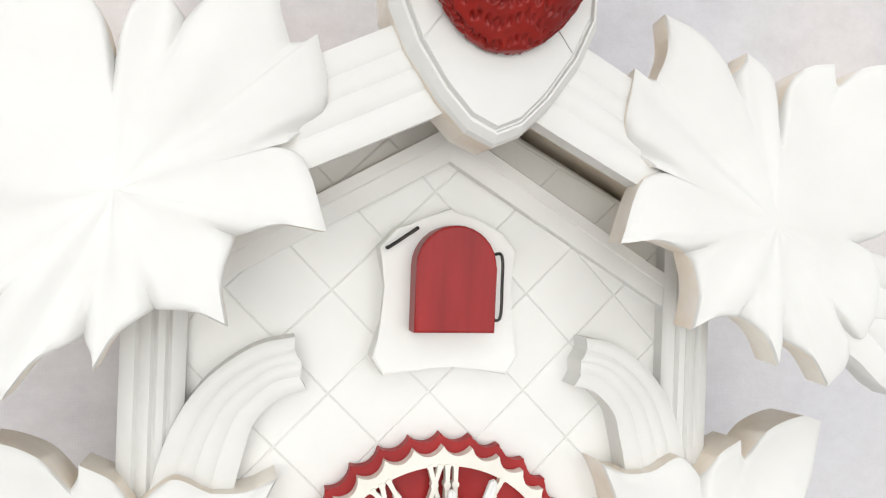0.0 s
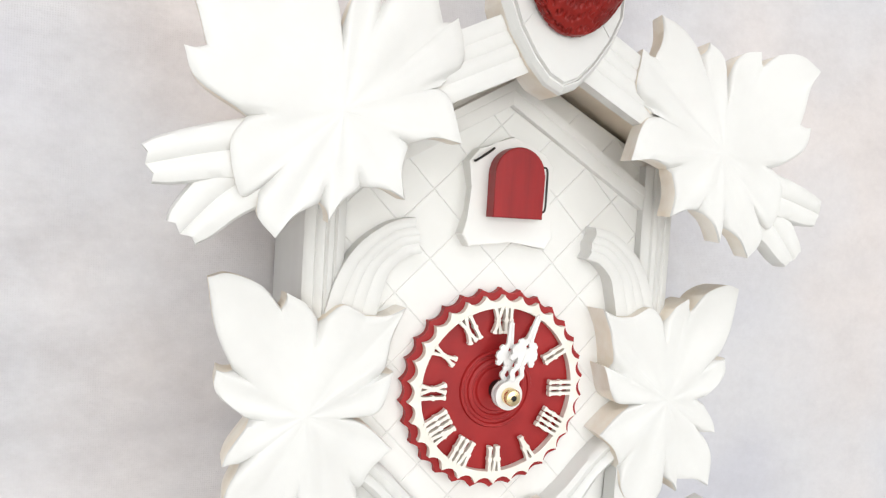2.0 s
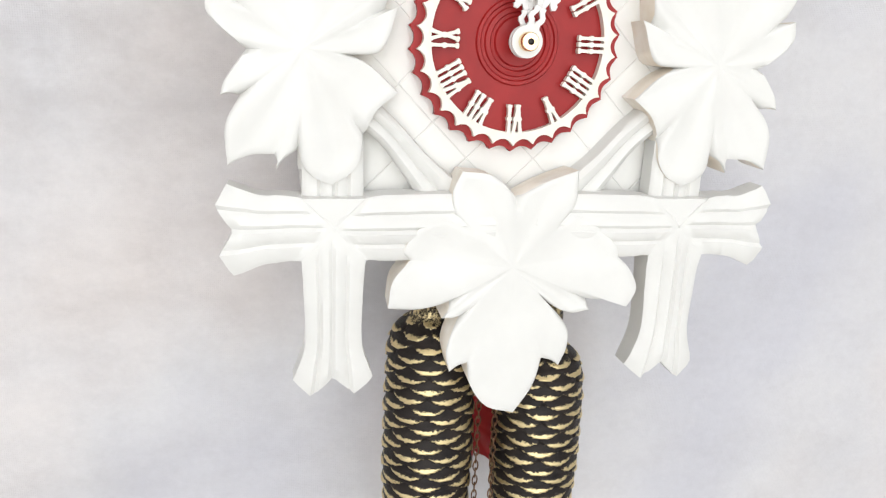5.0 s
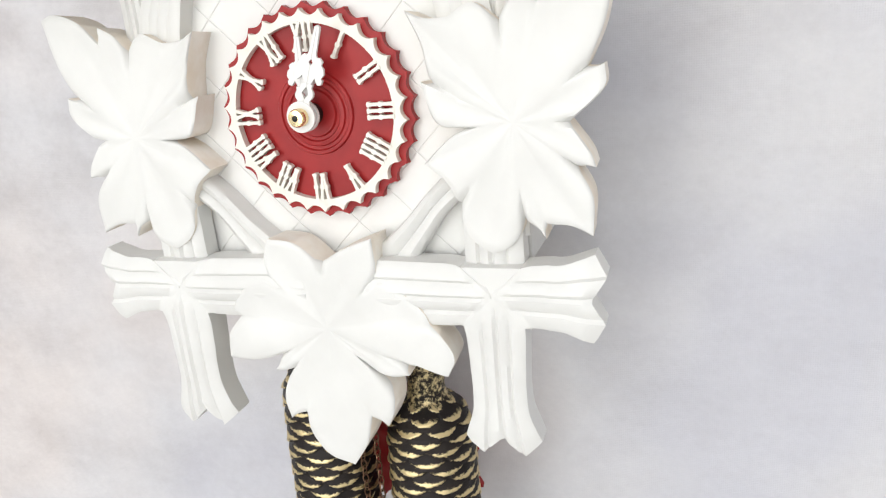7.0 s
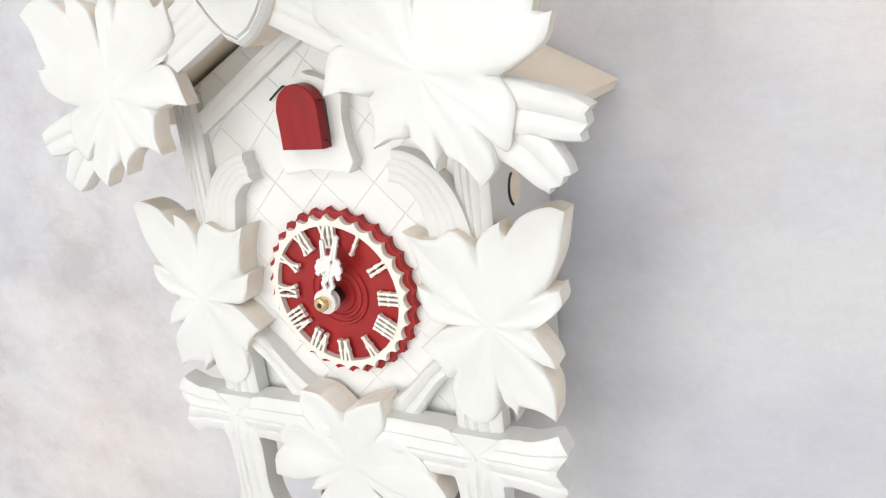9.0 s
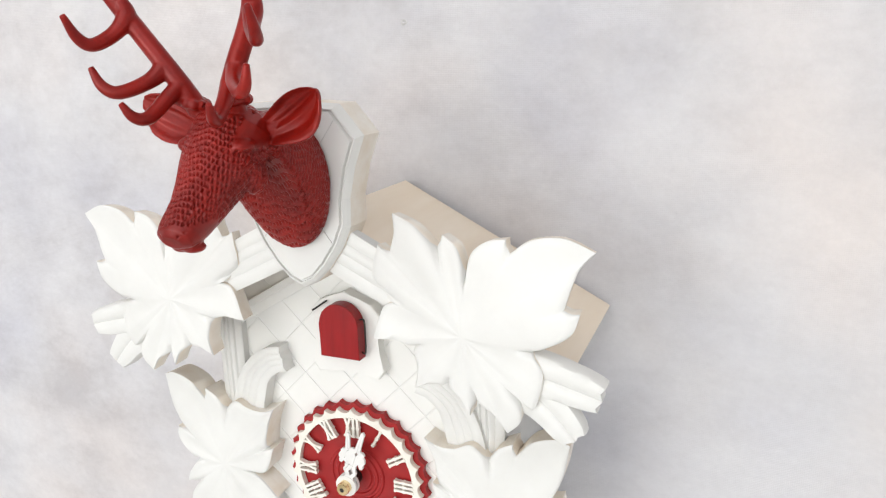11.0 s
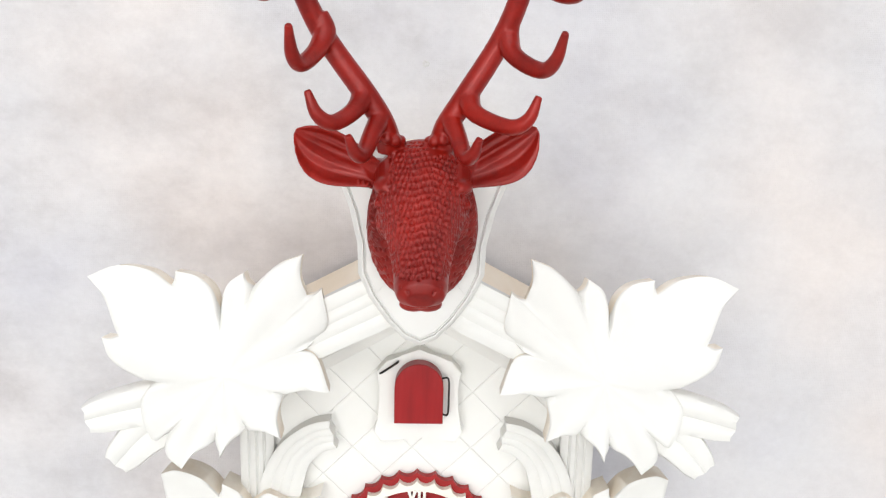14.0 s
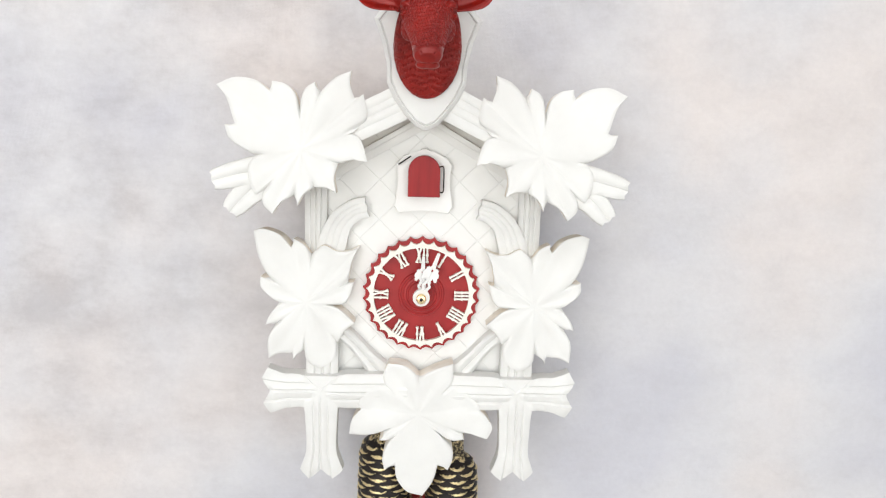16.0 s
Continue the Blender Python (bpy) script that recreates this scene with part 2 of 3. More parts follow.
def leaf(nodes, centre, yf, thick, mirror=False, bow=0.0, crease=2.2, rings=12, seed=1, scoop=2.0):
    """A carved leaf: lobes scooped out along veins that run from the centre to the tips."""
    pts = smooth_outline(nodes)
    cx, cz = centre
    ang = [math.atan2(z - cz, x - cx) for x, z, _ in pts]
    dist = [math.hypot(x - cx, z - cz) for x, z, _ in pts]
    far = max(dist)
    mean = sum(dist) / len(dist)
    deep = sorted(a for a, d, p in zip(ang, dist, pts) if p[2] == "n" and d < 0.98 * mean)
    shallow = [a for a, d, p in zip(ang, dist, pts) if p[2] == "n" and d >= 0.98 * mean]
    gaps = list(zip(deep, deep[1:] + [deep[0] + 2 * math.pi]))

    def turn(a, b):
        return (a - b + math.pi) % (2 * math.pi) - math.pi

    def near(a, many, width):
        return max((math.exp(-(turn(a, b) / width) ** 2) for b in many), default=0.0)

    def lobe(a):
        """Where a lies across its lobe (0 to 1) and the lobe's width."""
        for lo, hi in gaps:
            u = (a - lo) % (2 * math.pi)
            if u <= hi - lo:
                return u / (hi - lo), hi - lo
        return 0.5, 1.0

    bm = bmesh.new()
    sx = -1 if mirror else 1

    def put(x, y, z):
        return bm.verts.new((sx * x * MM, y * MM, z * MM))

    loops = []
    for j in range(1, rings + 1):
        s = 1 - (1 - j / rings) ** 1.4
        row = []
        for (x, z, kind), a in zip(pts, ang):
            px, pz = cx + (x - cx) * s, cz + (z - cz) * s
            r = math.hypot(px - cx, pz - cz) / far
            u, wide = lobe(a)
            # each lobe is scooped along its vein and rises to its flanks
            full = min(1.0, wide / 0.65)
            dish = math.cos(math.pi * u) ** 2
            rise = math.sin(math.pi * min(1.0, 0.1 + 0.8 * s)) ** 0.8
            h = full * scoop * (1.5 * dish - 0.8) * rise * min(1.0, 1.8 * r * r + 0.05)
            h += 1.3 * full * scoop * max(0.0, s - 0.5) * (0.7 - dish)
            h += full * scoop * 0.55 * math.sin(2 * math.pi * u) * rise * min(1.0, 1.6 * r) * (1 if math.cos(a - 0.9) > 0 else -1)
            h -= 0.35 * math.exp(-((u - 0.5) * wide / 0.09) ** 2) * rise * min(1.0, 1.6 * r)
            h -= crease * near(a, deep, 0.05) * max(0.0, s - 0.7) * 2.4
            h -= 0.8 * crease * near(a, shallow, 0.05) * max(0.0, s - 0.78) * 2.5
            h -= 3.0 * near(a, deep, 0.02) * max(0.0, s - 0.74) * 3.0
            h += 0.5 * noise.noise((px * 0.05 + seed * 7, pz * 0.05, seed))
            h -= bow * r * r
            if j == rings:
                h -= 0.9
            row.append(put(px, yf - h, pz))
        loops.append(row)
    back = [put(x * 0.985 + cx * 0.015, yf + thick, z * 0.985 + cz * 0.015) for x, z, _ in pts]
    loops.append(back)
    n = len(pts)
    mid = put(cx, yf - 0.5, cz)
    for k in range(n):
        bm.faces.new((mid, loops[0][k], loops[0][(k + 1) % n]))
    for a, b in zip(loops, loops[1:]):
        for k in range(n):
            f = bm.faces.new((a[k], b[k], b[(k + 1) % n], a[(k + 1) % n]))
            f.material_index = 1 if b is back else 0
    bm.faces.new(back).material_index = 1
    return bm


FLUTE = [(-1.0, 0.0), (-0.86, 1.0), (-0.52, 1.5), (-0.42, 0.7), (-0.3, 1.7), (-0.05, 2.0), (0.05, 1.1), (0.16, 2.0), (0.38, 1.7), (0.48, 0.7), (0.58, 1.5), (0.86, 1.0), (1.0, 0.0)]


SOFT = [(-1.0, -1.2), (-0.9, 0.5), (-0.55, 1.7), (-0.12, 1.0), (0.0, 0.1), (0.12, 1.0), (0.55, 1.7), (0.9, 0.5), (1.0, -1.2)]


def strip(path, widths, yf, yb, relief=1.0, fork=(0, 0), steps=8, mirror=False, profile=FLUTE, mitre=0.0, dip=0.0):
    """A carved branch along a path (x, z), grooved lengthwise; fork: how deep its two ends are notched; dip: how far its far end is cut back."""
    cur = spline([(x, z, w) for (x, z), w in zip(path, widths)], steps)
    bm = bmesh.new()
    sx = -1 if mirror else 1
    rows = []
    n = len(cur)
    for i, q in enumerate(cur):
        d = Vector(cur[min(i + 1, n - 1)][:2]) - Vector(cur[max(i - 1, 0)][:2])
        d.normalize()
        side = Vector((-d.y, d.x))
        t = i / (n - 1)
        row = []
        for u, h in profile:
            peak = 1 - abs(abs(u) - 0.55) / 0.55
            along = mitre * abs(u) * q[2] / 2 * max(0.0, 1 - t / 0.5) + fork[1] * peak * max(0, (t - 0.82) / 0.18) - fork[0] * peak * max(0, (0.18 - t) / 0.18)
            end = (1.6 * max(0, (t - 0.9) / 0.1) + 1.0 * max(0, (t - 0.5) / 0.5) if fork[1] > 4 else 0)
            wob = 0.25 * noise.noise((q[0] * 0.12, q[1] * 0.12, u * 2))
            x, z = q[0] + side.x * u * q[2] / 2 + d.x * along, q[1] + side.y * u * q[2] / 2 + d.y * along
            hh = h if not mitre else 1.2 + (h - 1.2) * min(1.0, t / 0.12)
            row.append(bm.verts.new((sx * x * MM, (yf - (hh + wob) * relief + end + dip * min(1.0, t / 0.4)) * MM, z * MM)))
        rows.append(row)
    backs = [[bm.verts.new((v.co.x, yb * MM, v.co.z)) for v in row] for row in rows]
    m = len(profile)
    for i in range(n - 1):
        for k in range(m - 1):
            bm.faces.new((rows[i][k], rows[i][k + 1], rows[i + 1][k + 1], rows[i + 1][k]))
            bm.faces.new((backs[i][k + 1], backs[i][k], backs[i + 1][k], backs[i + 1][k + 1]))
        bm.faces.new((rows[i][0], rows[i + 1][0], backs[i + 1][0], backs[i][0]))
        bm.faces.new((rows[i + 1][-1], rows[i][-1], backs[i][-1], backs[i + 1][-1]))
    for i in (0, n - 1):
        for k in range(m - 1):
            bm.faces.new((rows[i][k], rows[i][k + 1], backs[i][k + 1], backs[i][k]))
    return bm


# ---- the room ----
def slab(name, x0, x1, y0, y1, z0, z1, mat, label, category="wall"):
    bm = bmesh.new()
    bmesh.ops.create_cube(bm, size=1.0, matrix=Matrix.LocRotScale(((x0 + x1) / 2, (y0 + y1) / 2, (z0 + z1) / 2), None, (x1 - x0, y1 - y0, z1 - z0)))
    return tagged(part(name, bm, mat, None), label, category, kind="structure")


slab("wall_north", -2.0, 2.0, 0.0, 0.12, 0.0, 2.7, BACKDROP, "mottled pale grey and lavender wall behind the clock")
# Unseen floor closes the room; its pale colour throws light upwards.
slab("floor", -2.12, 2.12, -3.12, 0.12, -0.1, 0.0, FLOORMAT, "plain unseen floor, pale to bounce light up", "floor")
# Unseen ceiling, open where the added overhead lamp hangs.
for x0, x1, y0, y1 in ((-2.12, 2.12, -3.12, -1.82), (-2.12, 2.12, -0.68, 0.12), (-2.12, -0.98, -1.82, -0.68), (0.98, 2.12, -1.82, -0.68)):
    slab("ceiling", x0, x1, y0, y1, 2.7, 2.8, CEIL, "plain unseen white ceiling with an opening for the added overhead lamp", "ceiling")
slab("wall_west", -2.12, -2.0, -3.0, 0.12, 0.0, 2.7, PAINT, "plain pale grey painted side wall")
slab("wall_east", 2.0, 2.12, -3.0, 0.12, 0.0, 2.7, PAINT, "plain pale grey painted side wall")
# Unseen wall, left open where the added front lamps stand.
for x0, x1, z0, z1 in ((-2.12, 2.12, 0.0, 0.8), (-2.12, 2.12, 2.5, 2.7), (-2.12, -1.65, 0.8, 2.5), (-0.25, 0.15, 0.8, 2.5), (1.55, 2.12, 0.8, 2.5)):
    slab("wall_south", x0, x1, -3.12, -3.0, z0, z1, PAINT, "plain unseen pale grey wall with two openings for the added lamps")

# ---- the clock ----
clock = thing("cuckoo_clock", "white painted carved wooden cuckoo clock with red dial and stag head", "clock")

GABLE = [(-99, -75), (99, -75), (99, 118), (0, 168), (-99, 118)]
part("case", prism(GABLE, -84, -4, 1.0), WHITE, clock, "white painted wooden case")
hole = prism([(-60 + 9 * math.cos(a), 54 + 10 * math.sin(a)) for a in (2 * math.pi * k / 28 for k in range(28))], -99.25, -97.0)
hole.transform(Matrix.Rotation(radians(90), 4, "Z"))
part("sound_hole", hole, CREAM, clock, "round hole in the case side")
# Dark crescent painted as the shade inside the hole; nothing is cut.
rim = prism([(-60 + 9 * math.cos(a), 54 + 10 * math.sin(a)) for a in (math.pi * (0.62 + 0.76 * k / 12) for k in range(13))] + [(-60 + 8 * math.cos(a) + 1.4, 54 + 9 * math.sin(a)) for a in (math.pi * (1.38 - 0.76 * k / 12) for k in range(13))], -99.5, -99.0)
rim.transform(Matrix.Rotation(radians(90), 4, "Z"))
part("hole_shade", rim, DARK, clock)
part("front_board", prism([(-92, -78), (92, -78), (92, 119), (0, 164), (-92, 119)], -89.3, -84.2), FACE, clock, "white front board behind the lattice")


def clip(poly, a, b, c):
    """The part of a polygon where a * x + b * z <= c."""
    out = []
    for p, q in zip(poly, poly[1:] + poly[:1]):
        dp, dq = a * p[0] + b * p[1] - c, a * q[0] + b * q[1] - c
        if dp <= 0:
            out.append(p)
        if dp * dq < 0:
            t = dp / (dp - dq)
            out.append((p[0] + (q[0] - p[0]) * t, p[1] + (q[1] - p[1]) * t))
    return out


def lattice_mesh(pitch=34.0, gap=0.2):
    """Diamond fields parted by narrow scored grooves, cut off along the board's edges."""
    bm = bmesh.new()
    h = pitch / 2 - gap
    for i in range(-5, 6):
        for j in range(-5, 7):
            for off in (0.0, 0.5):
                cx, cz = -3.5 + pitch * (i + off), 81 + pitch * (j + off)
                poly = [(cx - h, cz), (cx, cz - h), (cx + h, cz), (cx, cz + h)]
                for a, b, c in ((1, 0, 91), (-1, 0, 91), (0, -1, 77), (45 / 92, 1, 163), (-45 / 92, 1, 163)):
                    poly = clip(poly, a, b, c) if poly else poly
                if len(poly) < 3:
                    continue
                mx, mz = sum(p[0] for p in poly) / len(poly), sum(p[1] for p in poly) / len(poly)
                rings = [[bm.verts.new((x * MM, y * MM, z * MM)) for x, z in q] for y, q in ((-89.2, poly), (-89.6, poly), (-89.8, [(x + (mx - x) * 0.03, z + (mz - z) * 0.03) for x, z in poly]))]
                n = len(poly)
                for lo, hi in zip(rings, rings[1:]):
                    for k in range(n):
                        bm.faces.new((lo[k], lo[(k + 1) % n], hi[(k + 1) % n], hi[k]))
                bm.faces.new(rings[-1])
    return bm


part("lattice", lattice_mesh(), FACE, clock, "diamond lattice scored in the white board")
for s in (-1, 1):
    o = [(0, 178.5), (s * 144, 102.5), (s * 141, 97), (0, 172)]
    part("roof_panel", prism(o, -134, -6, 0.8), CREAM, clock, "cream unpainted wooden roof panel")

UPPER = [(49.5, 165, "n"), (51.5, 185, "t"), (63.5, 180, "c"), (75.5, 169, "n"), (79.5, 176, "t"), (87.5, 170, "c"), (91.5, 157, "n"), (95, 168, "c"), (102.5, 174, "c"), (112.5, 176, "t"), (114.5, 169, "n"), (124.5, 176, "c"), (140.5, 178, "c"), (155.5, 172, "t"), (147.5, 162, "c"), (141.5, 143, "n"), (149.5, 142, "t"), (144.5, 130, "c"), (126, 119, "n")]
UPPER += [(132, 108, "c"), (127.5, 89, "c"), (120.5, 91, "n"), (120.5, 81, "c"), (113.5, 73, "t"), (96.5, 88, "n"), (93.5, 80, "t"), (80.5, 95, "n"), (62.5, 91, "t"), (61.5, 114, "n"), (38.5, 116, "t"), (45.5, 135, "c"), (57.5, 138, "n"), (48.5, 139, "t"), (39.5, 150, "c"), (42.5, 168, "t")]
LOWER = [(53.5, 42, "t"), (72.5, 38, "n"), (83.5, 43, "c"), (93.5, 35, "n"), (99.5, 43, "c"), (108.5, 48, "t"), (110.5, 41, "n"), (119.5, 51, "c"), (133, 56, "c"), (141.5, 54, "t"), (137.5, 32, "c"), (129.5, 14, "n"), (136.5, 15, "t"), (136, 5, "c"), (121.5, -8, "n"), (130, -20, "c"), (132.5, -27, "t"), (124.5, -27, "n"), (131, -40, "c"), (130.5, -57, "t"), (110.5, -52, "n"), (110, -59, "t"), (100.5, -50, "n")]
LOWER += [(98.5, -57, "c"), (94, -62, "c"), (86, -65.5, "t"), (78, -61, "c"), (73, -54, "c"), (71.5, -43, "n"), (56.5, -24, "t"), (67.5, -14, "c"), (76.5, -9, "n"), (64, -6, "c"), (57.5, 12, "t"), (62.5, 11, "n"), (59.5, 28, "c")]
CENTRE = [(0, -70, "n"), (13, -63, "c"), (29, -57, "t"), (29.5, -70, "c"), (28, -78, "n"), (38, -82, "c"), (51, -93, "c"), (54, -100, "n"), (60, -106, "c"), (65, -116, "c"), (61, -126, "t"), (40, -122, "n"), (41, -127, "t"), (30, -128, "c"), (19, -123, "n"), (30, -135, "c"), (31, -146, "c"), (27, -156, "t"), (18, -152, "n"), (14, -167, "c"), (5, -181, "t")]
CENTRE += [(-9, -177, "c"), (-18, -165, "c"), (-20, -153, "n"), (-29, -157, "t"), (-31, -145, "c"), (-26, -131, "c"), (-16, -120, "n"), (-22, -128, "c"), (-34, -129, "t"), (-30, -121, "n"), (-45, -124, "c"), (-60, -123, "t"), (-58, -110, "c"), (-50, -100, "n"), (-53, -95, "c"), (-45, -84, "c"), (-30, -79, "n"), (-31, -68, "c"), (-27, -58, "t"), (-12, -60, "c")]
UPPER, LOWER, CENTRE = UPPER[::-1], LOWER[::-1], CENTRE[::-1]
ARM = dict(steps=10, mitre=1.0)
for mir in (False, True):
    s = -1 if mir else 1
    dx, dy = (6, 3) if mir else (2, 3)
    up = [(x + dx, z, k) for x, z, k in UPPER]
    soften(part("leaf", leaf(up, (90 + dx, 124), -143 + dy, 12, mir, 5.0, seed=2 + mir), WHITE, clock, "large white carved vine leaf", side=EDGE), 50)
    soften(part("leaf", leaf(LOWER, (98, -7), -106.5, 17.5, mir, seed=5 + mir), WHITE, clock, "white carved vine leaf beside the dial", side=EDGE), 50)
    soften(part("branch", strip([(108 + dx, 109), (134 + dx, 105), (152 + dx, 100.5), (161 + dx, 98)], [27, 22, 19, 15], -138 + dy, -126, 1.1, (0, -2), mirror=mir, profile=SOFT), WHITE, clock), 40)
    soften(part("branch", strip([(110 + dx, 104), (131 + dx, 91), (143 + dx, 79), (148 + dx, 73)], [27, 23, 19, 14], -136.5 + dy, -126, 1.1, (0, -2), mirror=mir, profile=SOFT), WHITE, clock), 40)
    soften(part("pilaster", strip([(91, -60), (91, 20), (91, 118)], [19, 19, 19], -95, -84.3, 1.3, mirror=mir), WHITE, clock, "fluted white corner post"), 40)
    soften(part("branch", strip([(47, 75.5), (58, 72.5), (69, 63), (75, 50), (79, 34)], [17, 18, 20, 23, 24], -99.5, -89.2, 0.65, (-1.5, 0), mirror=mir), WHITE, clock), 40)
    soften(part("branch", strip([(20, -82), (33, -72), (46, -58), (60, -42), (82, -24)], [28, 21, 15, 13, 15], -99.5, -86, 1.3, mirror=mir, profile=SOFT), WHITE, clock), 40)
    soften(part("bargeboard", strip([(4, 170), (35, 154.5), (64, 140)], [27, 27, 26], -134.5, -127.5, 0.7, mirror=mir), WHITE, clock, "white carved gable board"), 40)
    soften(part("gable_moulding", strip([(-3, 150), (40, 125), (88, 97)], [11, 11, 11], -94, -89.5, 0.5, mirror=mir, profile=[(-1, 0), (-0.9, 0.8), (0.1, 1.4), (0.2, 2.6), (0.9, 3.0), (1, 0)]), FACE, clock), 40)
    part("cross_core", box(s * 85 - 14, s * 85 + 14, -110.4, -95.2, -99, -71, 0.5), WHITE, clock)
    soften(part("cross_branch", strip([(85, -85), (60, -85), (10, -84)], [29, 31, 31], -109, -95.5, 1.6, mirror=mir, **ARM), WHITE, clock), 40)
    soften(part("cross_branch", strip([(85, -85), (105, -85), (117, -85.5), (129, -86)], [29, 31, 32, 42], -109, -95.5, 1.6, (0, 7), mirror=mir, **ARM), WHITE, clock), 40)
    soften(part("upright_branch", strip([(85, -85), (85, -70), (85, -44)], [29, 28, 27], -109, -92, 1.6, mirror=mir, dip=7.0, **ARM), WHITE, clock), 40)
    soften(part("upright_branch", strip([(85, -85), (85, -115), (85, -142), (85, -158)], [29, 27, 27, 38], -109, -95.5, 1.6, (0, 10), mirror=mir, **ARM), WHITE, clock), 40)
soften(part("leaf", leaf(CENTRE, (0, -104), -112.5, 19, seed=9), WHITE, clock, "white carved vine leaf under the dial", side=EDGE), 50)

# ---- dial ----
def disc(r0, r1, n, yf, yb, hole=0.0, bevel=0.0):
    """A scalloped plate: n points at radius r1, hollows at r0; with a round hole when hole > 0."""
    N = n * 8
    pts = []
    for k in range(N):
        u = (k % 8) / 8
        r = r1 - (r1 - r0) * math.sin(math.pi * u) ** 0.7
        a = 2 * math.pi * k / N
        pts.append((r * math.sin(a), r * math.cos(a)))
    if not hole:
        return prism(pts, yf, yb, bevel, 1)
    bm = bmesh.new()
    loops = []
    for y in (yf, yb):
        loops.append([bm.verts.new((x * MM, y * MM, z * MM)) for x, z in pts])
        loops.append([bm.verts.new((hole * math.sin(2 * math.pi * k / N) * MM, y * MM, hole * math.cos(2 * math.pi * k / N) * MM)) for k in range(N)])
    fo, fi, bo, bi = loops
    for k in range(N):
        j = (k + 1) % N
        for a, b in ((fo, fi), (bo, fo), (bi, bo), (fi, bi)):
            bm.faces.new((a[k], a[j], b[j], b[k]))
    return bm


def turned(profile, yc, n=72, cx=0.0, cz=0.0):
    """A body turned about the dial's axis: profile of (radius, y)."""
    bm = bmesh.new()
    rings = []
    for r, y in profile:
        rings.append([bm.verts.new(((cx + r * math.sin(2 * math.pi * k / n)) * MM, (yc + y) * MM, (cz + r * math.cos(2 * math.pi * k / n)) * MM)) for k in range(n)])
    for a, b in zip(rings, rings[1:]):
        for k in range(n):
            bm.faces.new((a[k], a[(k + 1) % n], b[(k + 1) % n], b[k]))
    bm.faces.new(rings[0])
    bm.faces.new(rings[-1][::-1])
    return bm


dial = part("dial", disc(48.0, 51.0, 30, -95, -90.2, bevel=0.4), RED, clock, "red scalloped dial plate")
soften(part("dial_centre", turned([(20, -95.2), (19.4, -96.2), (18, -96.2), (17.4, -95.4), (16, -95.4), (15.4, -96.4), (13.5, -96.6), (12.9, -95.8), (11.5, -95.8), (10.8, -97), (6, -97.3)], 0), RED, dial), 30)
soften(part("numeral_ring", disc(44.6, 47.8, 30, -99, -95.1, 41.3), IVORY, dial, "ivory scalloped ring"), 30)

NUM = ["XII", "I", "II", "III", "IIII", "V", "VI", "VII", "VIII", "IX", "X", "XI"]


def numeral(text, a):
    """A raised Roman numeral standing on the ring's inner edge; strokes with beads."""
    strokes, x = [], 0.0
    for ch in text:
        if ch == "I":
            strokes.append((x + 1.2, x + 1.2))
            x += 2.9
        elif ch == "V":
            strokes += [(x + 0.9, x + 2.7), (x + 4.5, x + 2.7)]
            x += 5.6
        else:
            strokes += [(x + 0.9, x + 4.7), (x + 4.7, x + 0.9)]
            x += 5.8
    bm = bmesh.new()
    w = x - 0.5
    beads = [(0.0, 0.75), (0.04, 1.15), (0.1, 0.8), (0.42, 0.72), (0.47, 1.2), (0.54, 1.2), (0.59, 0.72), (0.88, 0.8), (0.93, 1.3), (0.98, 1.2), (1.0, 0.7)]
    for i, (top, bot) in enumerate(strokes):
        p, q = Vector((top - w / 2, 41.9)), Vector((bot - w / 2, 28.4))
        sd = Vector(((p - q).y, -(p - q).x)).normalized()
        lift = 0.16 * (i % 3)
        o = [p.lerp(q, t) + sd * r for t, r in beads] + [p.lerp(q, t) - sd * r for t, r in beads[::-1]]
        rings = [[bm.verts.new((c.x * MM, y * MM, c.y * MM)) for c in o] for y in (-96.6, -99.3 - lift)]
        m = len(beads)
        for k in range(2 * m):
            j = (k + 1) % (2 * m)
            bm.faces.new((rings[0][k], rings[0][j], rings[1][j], rings[1][k]))
        for k in range(m - 1):
            for ring in rings:
                bm.faces.new((ring[k], ring[k + 1], ring[2 * m - 2 - k], ring[2 * m - 1 - k]))
    bm.transform(Matrix.Rotation(a, 4, "Y"))
    return bm


for k, text in enumerate(NUM):
    part("numeral", numeral(text, radians(30 * k)), IVORY, dial, "raised ivory Roman numeral " + text)


